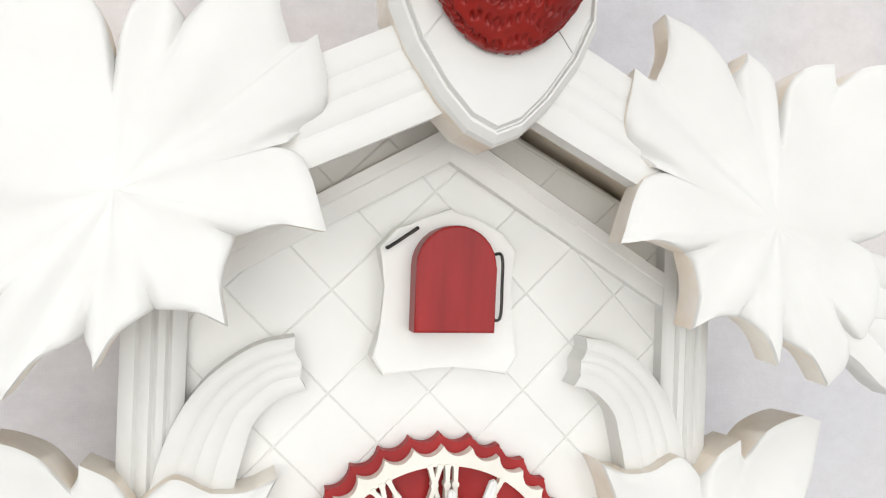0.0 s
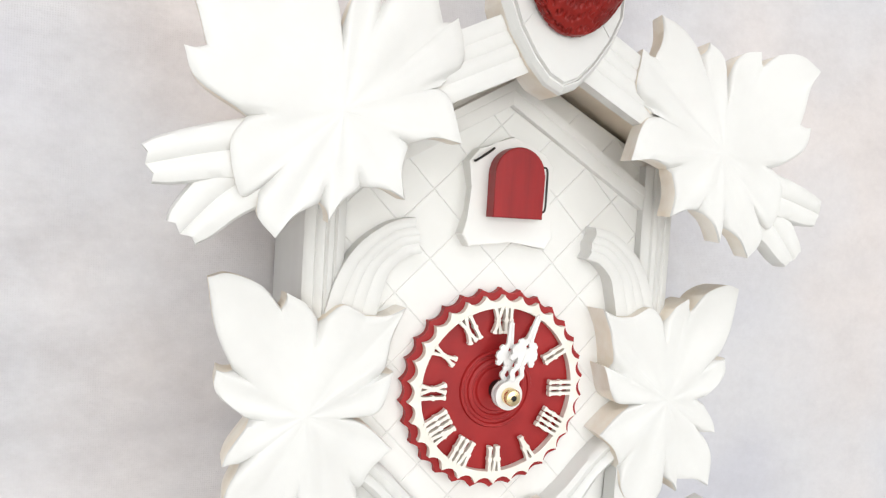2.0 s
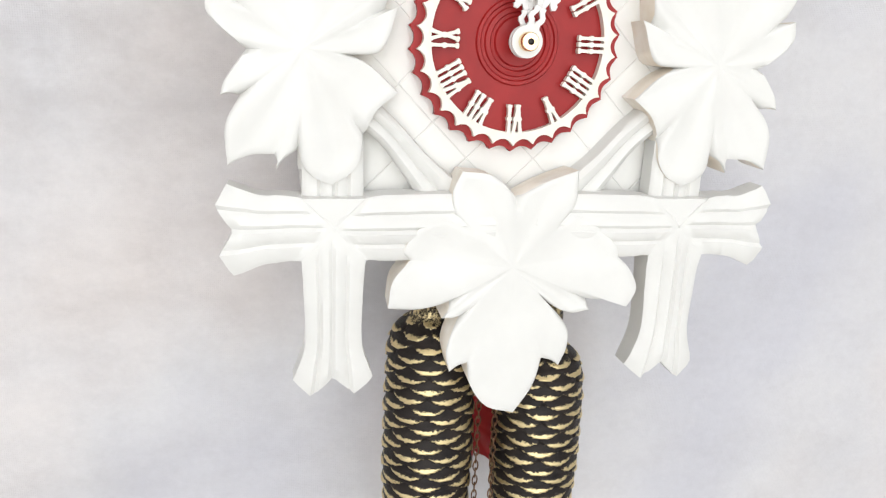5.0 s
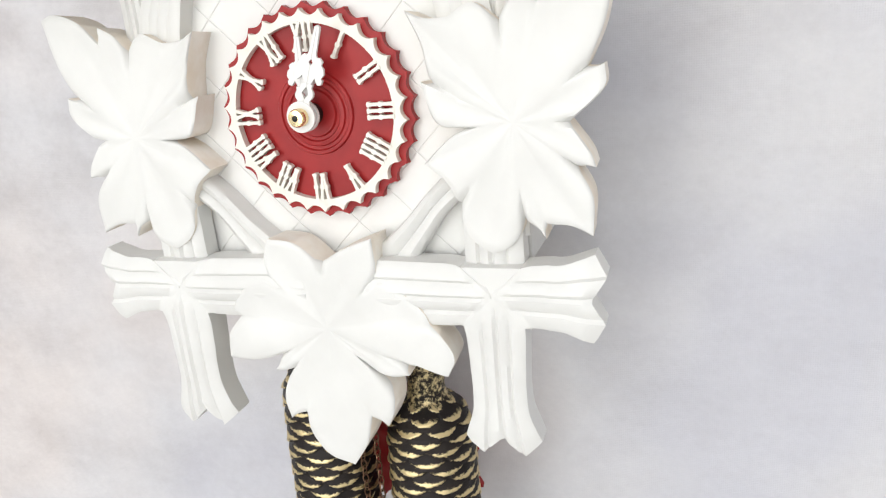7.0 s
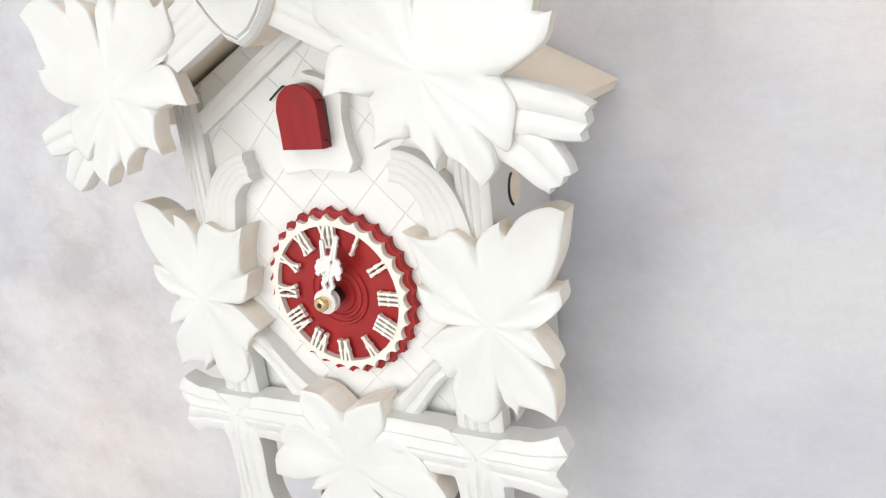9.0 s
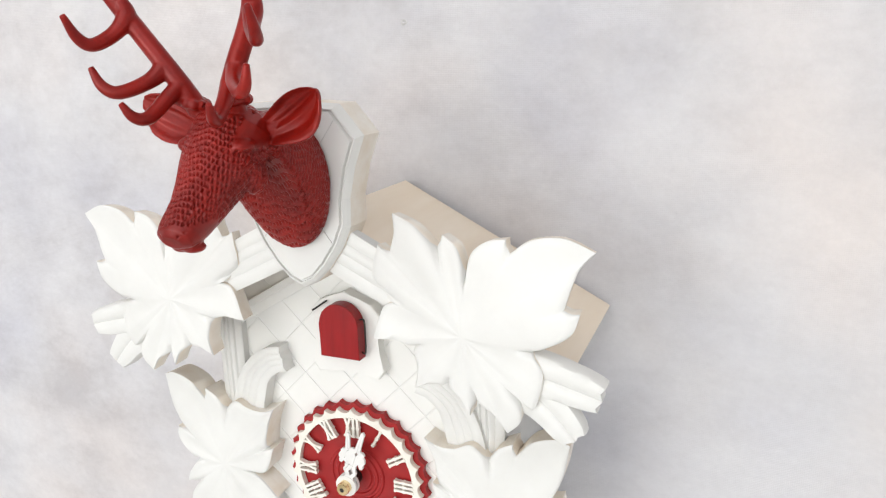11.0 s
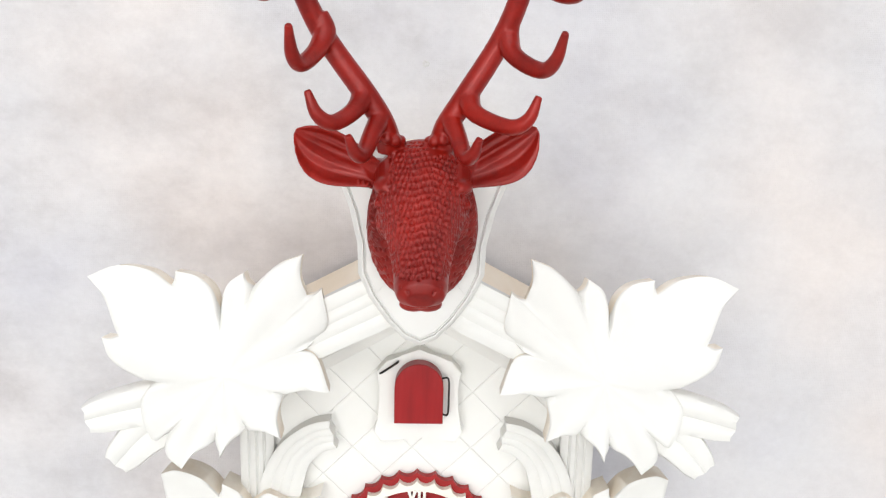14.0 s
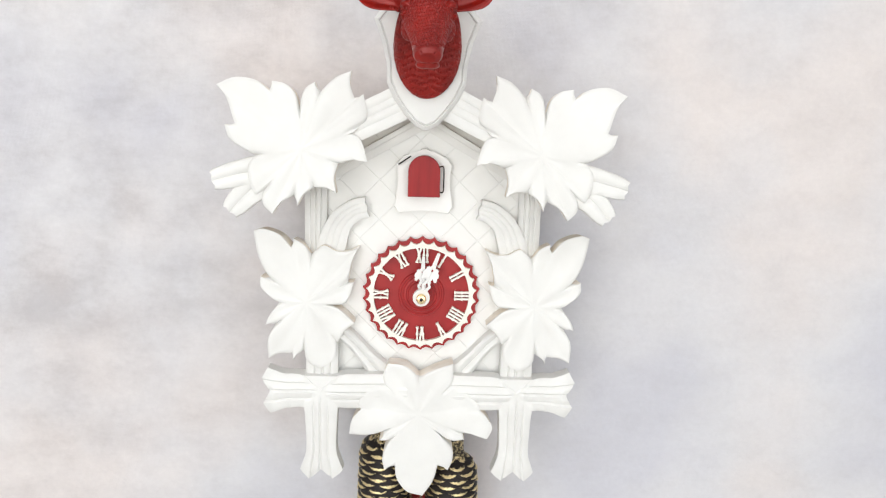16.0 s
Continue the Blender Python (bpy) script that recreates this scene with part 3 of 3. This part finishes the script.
def pointer(name, length, angle, y, wide):
    """A pierced ornamental clock pointer."""
    bm = bmesh.new()

    def plate(o, rise=0.0):
        b = prism([(x * wide, z) for x, z in o], y - rise, y + 1.6 - rise, 0.2, 1)
        tmp = bpy.data.meshes.new("tmp")
        b.to_mesh(tmp)
        b.free()
        bm.from_mesh(tmp)
        bpy.data.meshes.remove(tmp)
    L = length / 42
    ring = [(7.2 * math.sin(2 * math.pi * k / 28), 7.2 * math.cos(2 * math.pi * k / 28)) for k in range(28)]
    plate([(x / wide, z) for x, z in ring], 0.3)
    for s in (-1, 1):
        plate([(s * a, b * L) for a, b in ((1.0, 5), (3.0, 6.5), (2.3, 8.5), (3.6, 10.5), (3.6, 12.5), (2.2, 14.3), (2.6, 16), (1.6, 16.4), (0.0, 16.4), (0.0, 14.4), (1.7, 11.5), (0.0, 8.8), (0.0, 5))])
        plate([(s * a, b * L) for a, b in ((0.0, 16.4), (1.9, 16.4), (2.3, 18), (2.9, 20.5), (3.2, 18.5), (4.6, 16.6), (6.2, 17.3), (6.4, 19.4), (5.4, 20), (6.6, 22), (6.1, 24.5), (4.6, 26), (5.0, 27.6), (3.4, 29.2), (2.2, 28.6), (1.5, 30), (1.2, 42), (0.0, 43), (0.0, 27.5), (1.1, 26), (0.0, 24.5))])
    bm.transform(Matrix.Rotation(angle, 4, "Y"))
    return part(name, bm, IVORY_WHITE, clock, "white pierced ornamental clock pointer")


IVORY_WHITE = speckled("white_plastic", (0.71, 0.70, 0.68), (0.75, 0.74, 0.72), 90, 0.35)
pointer("hour_pointer", 35, radians(2), -106.5, 1.05)
pointer("minute_pointer", 41, radians(20), -110, 1.1)
soften(part("spindle", turned([(5, -97), (5, -108)], 0, 32), WIRE, clock), 30)
soften(part("brass_nut", turned([(4.2, -110), (4.2, -114), (3.6, -115.2), (1.5, -115.4), (1.3, -114.4), (0.3, -114.4)], 0, 36), BRASS, clock, "polished brass nut"), 30)
# Black plug whose colour gives the shade of the nut's centre hole.
soften(part("nut_hole_shade", turned([(1.25, -113), (1.25, -115.5), (0.7, -115.8)], 0, 20), WIRE, clock), 30)

# ---- cuckoo door ----
house = [(0, 126), (-9, 121.5), (-18, 119), (-23.5, 112.5), (-20.5, 100), (-21.5, 88), (-25, 77), (-21, 71), (0, 75), (21, 71), (25, 77), (21.5, 88), (20.5, 100), (23.5, 112.5), (18, 119), (9, 121.5)]
part("door_surround", prism(house[::-1], -98.5, -89, 1.0), FACE, clock, "white house-shaped door surround")
arch = [(-13.3, 86), (13.3, 86)] + [(13.3 * math.cos(a), 107 + 13.3 * math.sin(a)) for a in (math.pi * k / 16 for k in range(17))]
cdoor = part("cuckoo_door", prism(arch, -107.5, -99.3, 0.7), DOORRED, clock, "closed red arched cuckoo door")
part("hinge_wire", tube(bmesh.new(), [(12.5, -103, 111), (16, -104, 111), (16.4, -104, 101), (16, -104, 90.5), (12.5, -103, 90.5)], [0.55] * 5, 8, 4), WIRE, cdoor, "black bent wire hinge")
part("latch_wire", tube(bmesh.new(), [(-21.5, -100.2, 112.5), (-20.5, -101, 113), (-12.5, -101, 118.6), (-11.8, -99.5, 119)], [0.6] * 4, 8, 3), WIRE, clock, "black latch wire")

# ---- shield and stag head ----
sh = [(0, 141), (8, 144.5), (16, 152.5), (25, 165), (30.5, 177), (31, 192), (35, 209), (41, 224.5), (28, 240), (12, 241)]
shield = sh + [(-x, z) for x, z in sh[:0:-1]]


def shield_ring(kx, kz):
    return [(x * kx, 197 + (z - 197) * kz) for x, z in shield]


def shield_mesh():
    """A board with a sloping rim, an incised line inside it and a level field."""
    bm = bmesh.new()
    rings = []
    for y, kx, kz in ((-119, 0.97, 0.98), (-121, 1, 1), (-137.5, 1, 1), (-139.6, 0.965, 0.985), (-142.0, 0.92, 0.945), (-142.0, 0.90, 0.935), (-140.4, 0.892, 0.928), (-140.4, 0.877, 0.918), (-141.6, 0.86, 0.905)):
        rings.append([bm.verts.new((x * MM, y * MM, z * MM)) for x, z in shield_ring(kx, kz)])
    n = len(shield)
    for a, b in zip(rings, rings[1:]):
        for k in range(n):
            f = bm.faces.new((a[k], a[(k + 1) % n], b[(k + 1) % n], b[k]))
            f.material_index = 1 if a is rings[1] else 0
    bm.faces.new(rings[0][::-1])
    bm.faces.new(rings[-1])
    return bm


board = part("shield", shield_mesh(), WHITE, clock, "white carved wooden shield", side=EDGE)


def field_panels(pitch=46.0, gap=0.25):
    """Level panels of the shield's field, parted by crossing scored lines."""
    inner = shield_ring(0.855, 0.902)
    for i in range(-4, 5):
        for j in range(-4, 5):
            poly = inner
            for a, b, c in ((0.8, 0.6, pitch * (i + 1) + 118), (-0.8, -0.6, -pitch * i - 118), (-0.8, 0.6, pitch * (j + 1) + 118), (0.8, -0.6, -pitch * j - 118)):
                poly = clip(poly, a, b, c - gap) if len(poly) > 2 else []
            if len(poly) > 2:
                part("field_panel", prism(poly, -142.1, -141.2), WHITE, board)


field_panels()


def stag_mesh():
    bm = bmesh.new()

    def loft(secs, n=28):
        """Rings of centre (y, z), half width, half height, tilt in degrees."""
        rings = []
        for y, z, w, h, tilt in secs:
            ring = []
            for k in range(n):
                a = 2 * math.pi * k / n
                px, pv = w * math.cos(a), h * math.sin(a)
                c, s = math.cos(radians(tilt)), math.sin(radians(tilt))
                ring.append(bm.verts.new((px * MM, (y - pv * s) * MM, (z + pv * c) * MM)))
            rings.append(ring)
        for a, b in zip(rings, rings[1:]):
            for k in range(n):
                bm.faces.new((a[k], a[(k + 1) % n], b[(k + 1) % n], b[k]))
        bm.faces.new(rings[0][::-1])
        bm.faces.new(rings[-1])

    # neck from the shield, then the long head down to the muzzle
    loft([(-138, 202, 20, 28, 0), (-146, 201, 24.5, 36, 4), (-154, 202, 25.5, 37, 10), (-164, 206, 24.5, 34.5, 18), (-174, 212, 23, 29, 28), (-182, 220, 20, 22, 40), (-186, 226, 14, 14, 45)])
    loft([(-176, 238, 8, 6, 30), (-181, 234, 16, 13, 40), (-187, 229, 19.5, 17, 47), (-194, 222, 19, 17.5, 50), (-202, 213, 16.5, 16, 51), (-210, 205.5, 13.2, 13.5, 50), (-217, 199.5, 11.2, 11.5, 46), (-223, 195.5, 10.1, 10.3, 40), (-228, 192.2, 9.8, 8.8, 36), (-231.5, 190.4, 8.6, 6.8, 34), (-233.2, 189.4, 5.2, 3.6, 34)])
    for s in (-1, 1):
        # brow, cheek, nostril
        for c, r in (((s * 14, -199, 226), (5.5, 7, 4)), ((s * 16.5, -200, 219), (2.6, 4.2, 2.6)), ((s * 13, -192, 212), (6, 8, 9)), ((s * 5.6, -229, 194.5), (3.6, 3.6, 3.2)), ((s * 2.5, -223.5, 185.5), (5.5, 5, 2.6))):
            bmesh.ops.create_icosphere(bm, subdivisions=3, radius=1, matrix=Matrix.LocRotScale(Vector(c) * MM, None, Vector(r) * MM))
        # ear: a cupped leaf
        root, tip = Vector((s * 15 - 2, -184, 230)), Vector((s * 48.5 - 3, -185, 249 - 3 * (s < 0)))
        ax = (tip - root).normalized()
        acr = ax.cross(Vector((0, -1, 0))).normalized()
        grid = []
        for i in range(13):
            t = i / 12
            w = 9.5 * math.sin(math.pi * (0.12 + 0.87 * t ** 1.5)) ** 0.7 + 0.4
            row = []
            for k in range(17):
                u = k / 8 - 1
                cup = (5.0 * (1 - u * u) + 0.9 * math.cos(u * 11 + 1.5 * t)) * math.sin(math.pi * (0.1 + 0.85 * t))
                low = u * s > 0
                row.append(root + ax * (t * (tip - root).length) + acr * u * w * (1.5 if low else 0.72) + Vector((0, cup - 2.0, 0)))
            grid.append(row)
        f = [[bm.verts.new(p * MM) for p in row] for row in grid]
        b = [[bm.verts.new((p + Vector((0, 2.4, 0))) * MM) for p in row] for row in grid]
        for i in range(12):
            for k in range(16):
                bm.faces.new((f[i][k], f[i][k + 1], f[i + 1][k + 1], f[i + 1][k]))
                bm.faces.new((b[i][k + 1], b[i][k], b[i + 1][k], b[i + 1][k + 1]))
            bm.faces.new((f[i][0], f[i + 1][0], b[i + 1][0], b[i][0]))
            bm.faces.new((f[i + 1][16], f[i][16], b[i][16], b[i + 1][16]))
        for i in (0, 12):
            for k in range(16):
                bm.faces.new((f[i][k], f[i][k + 1], b[i][k + 1], b[i][k]))
        tube(bm, [(s * 12 - 2, -183, 229), (s * 18 - 2, -181, 231), (s * 24 - 2, -179, 234)], [6.5, 5, 2.5])
        # antler: beam, four tines, crown; the pair is not quite alike
        o = -3.5

        def at(x, y, z):
            return (s * x + o, y, z)
        def horn(path, radii, sides, steps):
            tube(bm, path, [0.98 * r for r in radii], sides, steps)
        w = 0 if s < 0 else 1
        fx = (47.5, 41)[w]
        horn([at(10, -192, 240), at(12, -197, 249), at(18.5, -200, 260), at((35, 32)[w], -204, 283), at((44, 39)[w], -214, 305), at(fx, -222, 324)], [5.2, 4.8, 4.6, 4.2, 3.8, 3.9], 14, 6)
        horn([at(fx - 1, -221, 321), at(fx + 2, -224, 325.5), at(fx + 6 - 3 * w, -231 + 2 * w, 328), at(fx + 7 - 4 * w, -235 + 4 * w, 332), at(fx + 6 - 3 * w, -236 + 5 * w, 336)], [3.8, 3.4, 3.0, 2.4, 1.3], 12, 5)
        horn([at(fx - 1, -221, 322), at(fx - 6, -227, 327), at((fx - 11, fx - 9)[w], (-234, -232)[w], (332, 334)[w]), at(fx - 12 + 3 * w, -238, (338.5, 340)[w]), at(fx - 9 + 2 * w, -241, 344)], [3.8, 3.3, 2.9, 2.3, 1.3], 12, 5)
        horn([at(fx, -221, 324), at(fx + 5 - w, -220, 332), at(fx + 8 - 7.5 * w, -220 - 6 * w, 340 + 2.5 * w)], [3.2, 2.8, 1.2], 12, 5)
        horn([at(42.5, -216, 311), at(42, -214, 304), at(46, -217, 298), at(52, -222, 293 + 2 * w), at(55, -229, 296), at(55.5, -234, 305)], [3.0, 4.2, 3.4, 3.1, 2.6, 1.4], 12, 5)
        horn([at(35, -206, 289), at(33.5, -205, 282), at(36, -210, 275), at(40 + 4 * w, -219, 270), at(42 + 6 * w, -225, 273), at(42 + 8 * w, -231, 282)], [3.0, 4.4, 3.5, 3.1, 2.6, 1.4], 12, 5)
        horn([at(22, -201, 267), at(20, -201, 260), at(23, -208, 254), at(29 + 5 * w, -219, 250), at(34 + 6 * w, -223, 253), at(37 + 6 * w, -225, 261)], [3.2, 4.5, 3.5, 3.1, 2.6, 1.4], 12, 5)
        horn([at(13, -198, 253), at(16, -206, 246), at(18.5, -215, 239), at(21, -221, 240), at(23, -225, 246)], [4.2, 3.6, 3.2, 2.6, 1.4], 12, 5)
        for k in range(11):
            a = 2 * math.pi * k / 11
            c = Vector(at(11.5 + 6 * math.cos(a), -194 + 5.5 * math.sin(a), 244.5 + 1.5 * math.cos(a)))
            bmesh.ops.create_icosphere(bm, subdivisions=2, radius=2.5 * MM, matrix=Matrix.Translation(c * MM))
    return bm


def blended(bm, voxel):
    """The solids of bm melted into one smooth skin."""
    tmp = part("clay", bm, FUR, None)
    rm = tmp.modifiers.new("blend", "REMESH")
    rm.mode, rm.voxel_size = "VOXEL", voxel
    sm = tmp.modifiers.new("ease", "SMOOTH")
    sm.iterations, sm.factor = 7, 0.5
    me = bpy.data.meshes.new_from_object(tmp.evaluated_get(bpy.context.evaluated_depsgraph_get()))
    bpy.data.objects.remove(tmp)
    out = bmesh.new()
    out.from_mesh(me)
    bpy.data.meshes.remove(me)
    return out


def carve_fur(bm):
    """Short carved cuts of fur in staggered rows, combed down the face and the neck."""
    bm.normal_update()
    rng = random.Random(4)
    best = {}
    for f in bm.faces:
        c, n = f.calc_center_median() / MM, f.normal
        x, y, z = c
        if z > 243 or abs(x) > 27 or y > -141 or (abs(x) > 13 and z > 224) or (y < -214 and z < 197.5):
            continue
        if z > 238 and y < -188 and abs(x + 3) > 4:
            continue
        face = y < -182
        d = Vector((0.0, -0.56, -0.83)) if face else Vector((0.0, -0.29, -0.957))
        side = 0 if abs(n.x) < 0.6 else (1 if n.x > 0 else -1)
        across = x if side == 0 else c.dot(Vector((0.0, -d.z, d.y)))
        q = c.dot(d) + 0.9 * math.sin(across * 0.45)
        pitch, wide = (2.9, 1.75) if face else (3.6, 2.0)
        row = math.floor(q / pitch)
        col = math.floor(across / wide + 0.5 * (row % 2))
        off = math.hypot(q / pitch - row - 0.5, across / wide + 0.5 * (row % 2) - col - 0.5)
        key = (face, side, n.dot(Vector((0, -0.83, 0.56))) > 0, row, col)
        if key not in best or off < best[key][0]:
            best[key] = (off, c, n.copy(), face, d)
    cuts = {}
    for off, q, n, face, d in best.values():
        if off > 0.6:
            continue
        d = d + Vector((0.1 * math.copysign(1, q.x), 0, 0))
        d = d - n * d.dot(n)
        if d.length < 0.2:
            continue
        d.normalize()
        d = (d + n.cross(d) * rng.uniform(-0.2, 0.2)).normalized()
        half = rng.uniform(1.1, 1.45) if face else rng.uniform(1.4, 2.0)
        cuts.setdefault((int(q.x // 3), int(q.y // 3), int(q.z // 3)), []).append((q, n, d, n.cross(d), half, rng.uniform(1.3, 1.7), rng.choice((-0.16, 0.16))))
    # mouth line and nostrils
    for k in range(-3, 4):
        q = Vector((2.6 * k, -231 + 0.45 * abs(k) ** 1.6, 185.5 + 0.15 * k * k))
        cuts.setdefault((int(q.x // 3), int(q.y // 3), int(q.z // 3)), []).append((q, Vector((0, -0.9, -0.43)), Vector((1, 0, 0)), Vector((0, -0.43, 0.9)), 2.6, 1.3, 0.0))
    for k in (-1, 1):
        q = Vector((5.2 * k, -231.5, 193.5))
        cuts.setdefault((int(q.x // 3), int(q.y // 3), int(q.z // 3)), []).append((q, Vector((0.3 * k, -0.9, 0.3)).normalized(), Vector((0.8 * k, 0.1, 0.6)), Vector((-0.6 * k, 0, 0.8)), 2.4, 1.8, 0.2))
    moves = []
    for v in bm.verts:
        q = v.co / MM
        key, deep, out = (int(q.x // 3), int(q.y // 3), int(q.z // 3)), 0.0, None
        for i in (-1, 0, 1):
            for j in (-1, 0, 1):
                for k in (-1, 0, 1):
                    for c, n, along, across, half, depth, bend in cuts.get((key[0] + i, key[1] + j, key[2] + k), ()):
                        o = q - c
                        a, b = o.dot(along) / half, o.dot(across)
                        if abs(a) > 1 or abs(o.dot(n)) > 2.5:
                            continue
                        b += bend * half * a * a * 2
                        h = depth * (1 - a * a) * math.exp(-(b / 0.36) ** 2)
                        if h > deep:
                            deep, out = h, n
        if out is not None:
            moves.append((v, out * deep * MM))
    for v, m in moves:
        v.co -= m
    return bm


stag = part("stag_head", carve_fur(blended(stag_mesh(), 0.00046)), FUR, clock, "red painted stag head with branching antlers", smooth=True)

# ---- weights, chains, pendulum ----


def cone_mesh(seed, drop):
    """A cast pine cone: staggered rows of overlapping scales round a tapering body."""
    bm = bmesh.new()
    lay = bm.verts.layers.float.new("tip")
    nz, na, per = 290, 147, 7
    top, bottom = -132.0, -318.0
    prof = [(-132, 12.5), (-136, 11.2), (-147 - drop, 11.6), (-151 - drop, 13), (-157 - drop, 18.5), (-166 - drop, 22.5), (-190, 23.6), (-230, 24), (-270, 22), (-300, 15), (-318, 4)]
    rings = []
    for i in range(nz + 1):
        z = top + (bottom - top) * i / nz
        r = np.interp(-z, [-p[0] for p in prof], [p[1] for p in prof])
        row = (-z - 150 - drop) / 5.6
        ring = []
        for k in range(na):
            a = 2 * math.pi * k / na
            amp = max(0.0, min(1.0, (-z - 150 - drop) / 8))
            best = 0.0
            for m in (0, 1, 2):
                rr = math.floor(row) - m
                v = row - rr
                u = ((a / (2 * math.pi) * per + 0.5 * (rr % 2)) % 1.0) * 2 - 1
                e = 1.75 - 0.62 * u * u
                if v <= e and abs(u) < 0.97:
                    best = max(best, (v / e) ** 1.1 * (1 - 0.34 * u * u) * (1.0 - 0.05 * m))
            h = 3.6 * best * amp + 0.35 * noise.noise((a * 4 + seed, z * 0.4, seed))
            q = bm.verts.new(((r - 1.2 + h) * math.cos(a) * MM, (r - 1.2 + h) * math.sin(a) * MM, z * MM))
            q[lay] = max(0.0, min(1.0, (best - 0.47) * 1.75)) * amp + (1 - amp) * 0.37
            ring.append(q)
        rings.append(ring)
    for a, b in zip(rings, rings[1:]):
        for k in range(na):
            bm.faces.new((a[k], a[(k + 1) % na], b[(k + 1) % na], b[k]))
    bm.faces.new(rings[0])
    bm.faces.new(rings[-1][::-1])
    return bm


for x in (-30.5, 33):
    w = thing("pine_cone_weight", "dark iron pine cone clock weight with gilded scale tips", "clock weight", (x * MM, -0.072, 1.5), group="clock weights")
    part("cone", cone_mesh(x, 8.0 if x > 0 else -10.0), CONE, w, smooth=True)
    part("hook", tube(bmesh.new(), [(0, 0, -134), (0, 0, -124), (3, 0, -120), (6, 0, -124), (3, 0, -129)], [0.9] * 5, 8, 4), BRASS, w)


def chain_mesh(x, y, z0, z1):
    bm = bmesh.new()
    z, k = z0, 0
    while z > z1:
        pts = []
        for j in range(9):
            a = 2 * math.pi * j / 8
            u, v = 1.5 * math.cos(a), 3.0 * math.sin(a)
            pts.append((x + (u if k % 2 else u * 0.25), y + (u * 0.25 if k % 2 else u), z + v))
        tube(bm, pts, [0.42] * 9, 6, 2)
        z -= 4.6
        k += 1
    return bm


for x in (-5.0, 4.5):
    tagged(part("chain", chain_mesh(x, -84, -76, -330), CHAIN, None), "thin bronze link chain hanging under the clock", "chain", group="clock chains").location = (0, 0, 1.5)

pend = thing("pendulum", "red leaf-shaped clock pendulum hanging behind the weights", "pendulum", (0, -0.03, 1.5))
part("rod", tube(bmesh.new(), [(0, 0, -70), (0, 0, -130), (0, 0, -190)], [1.3] * 3, 8, 2), RED, pend)
bob = [(0, -176, "t"), (9, -192, "c"), (16, -196, "n"), (26, -186, "t"), (30, -202, "n"), (50, -214, "t"), (44, -230, "n"), (48, -246, "t"), (28, -246, "n"), (22, -262, "t"), (10, -254, "n")]
BOB = bob + [(0, -280, "t")] + [(-x, z, k) for x, z, k in bob[:0:-1]]
soften(part("bob", leaf(BOB[::-1], (0, -225), 0, 5, seed=12), RED, pend), 50)

# ---- a chipped nail hole in the wall ----
chip = bmesh.new()
for k in range(7):
    a = 2 * math.pi * k / 7
    bmesh.ops.create_icosphere(chip, subdivisions=1, radius=1, matrix=Matrix.LocRotScale(Vector((1.7 * math.cos(a), 0.1, 1.4 * math.sin(a))) * MM, Euler((a, 0.4 * k, 0)), Vector((1.0 + 0.3 * (k % 3), 0.5, 0.8)) * MM))
chip_ob = part("nail_hole", chip, PLASTER, None)
chip_ob.location = (0.0, 0.0, 1.784)
tagged(chip_ob, "small chipped nail hole in the wall plaster", "nail hole", kind="structure")
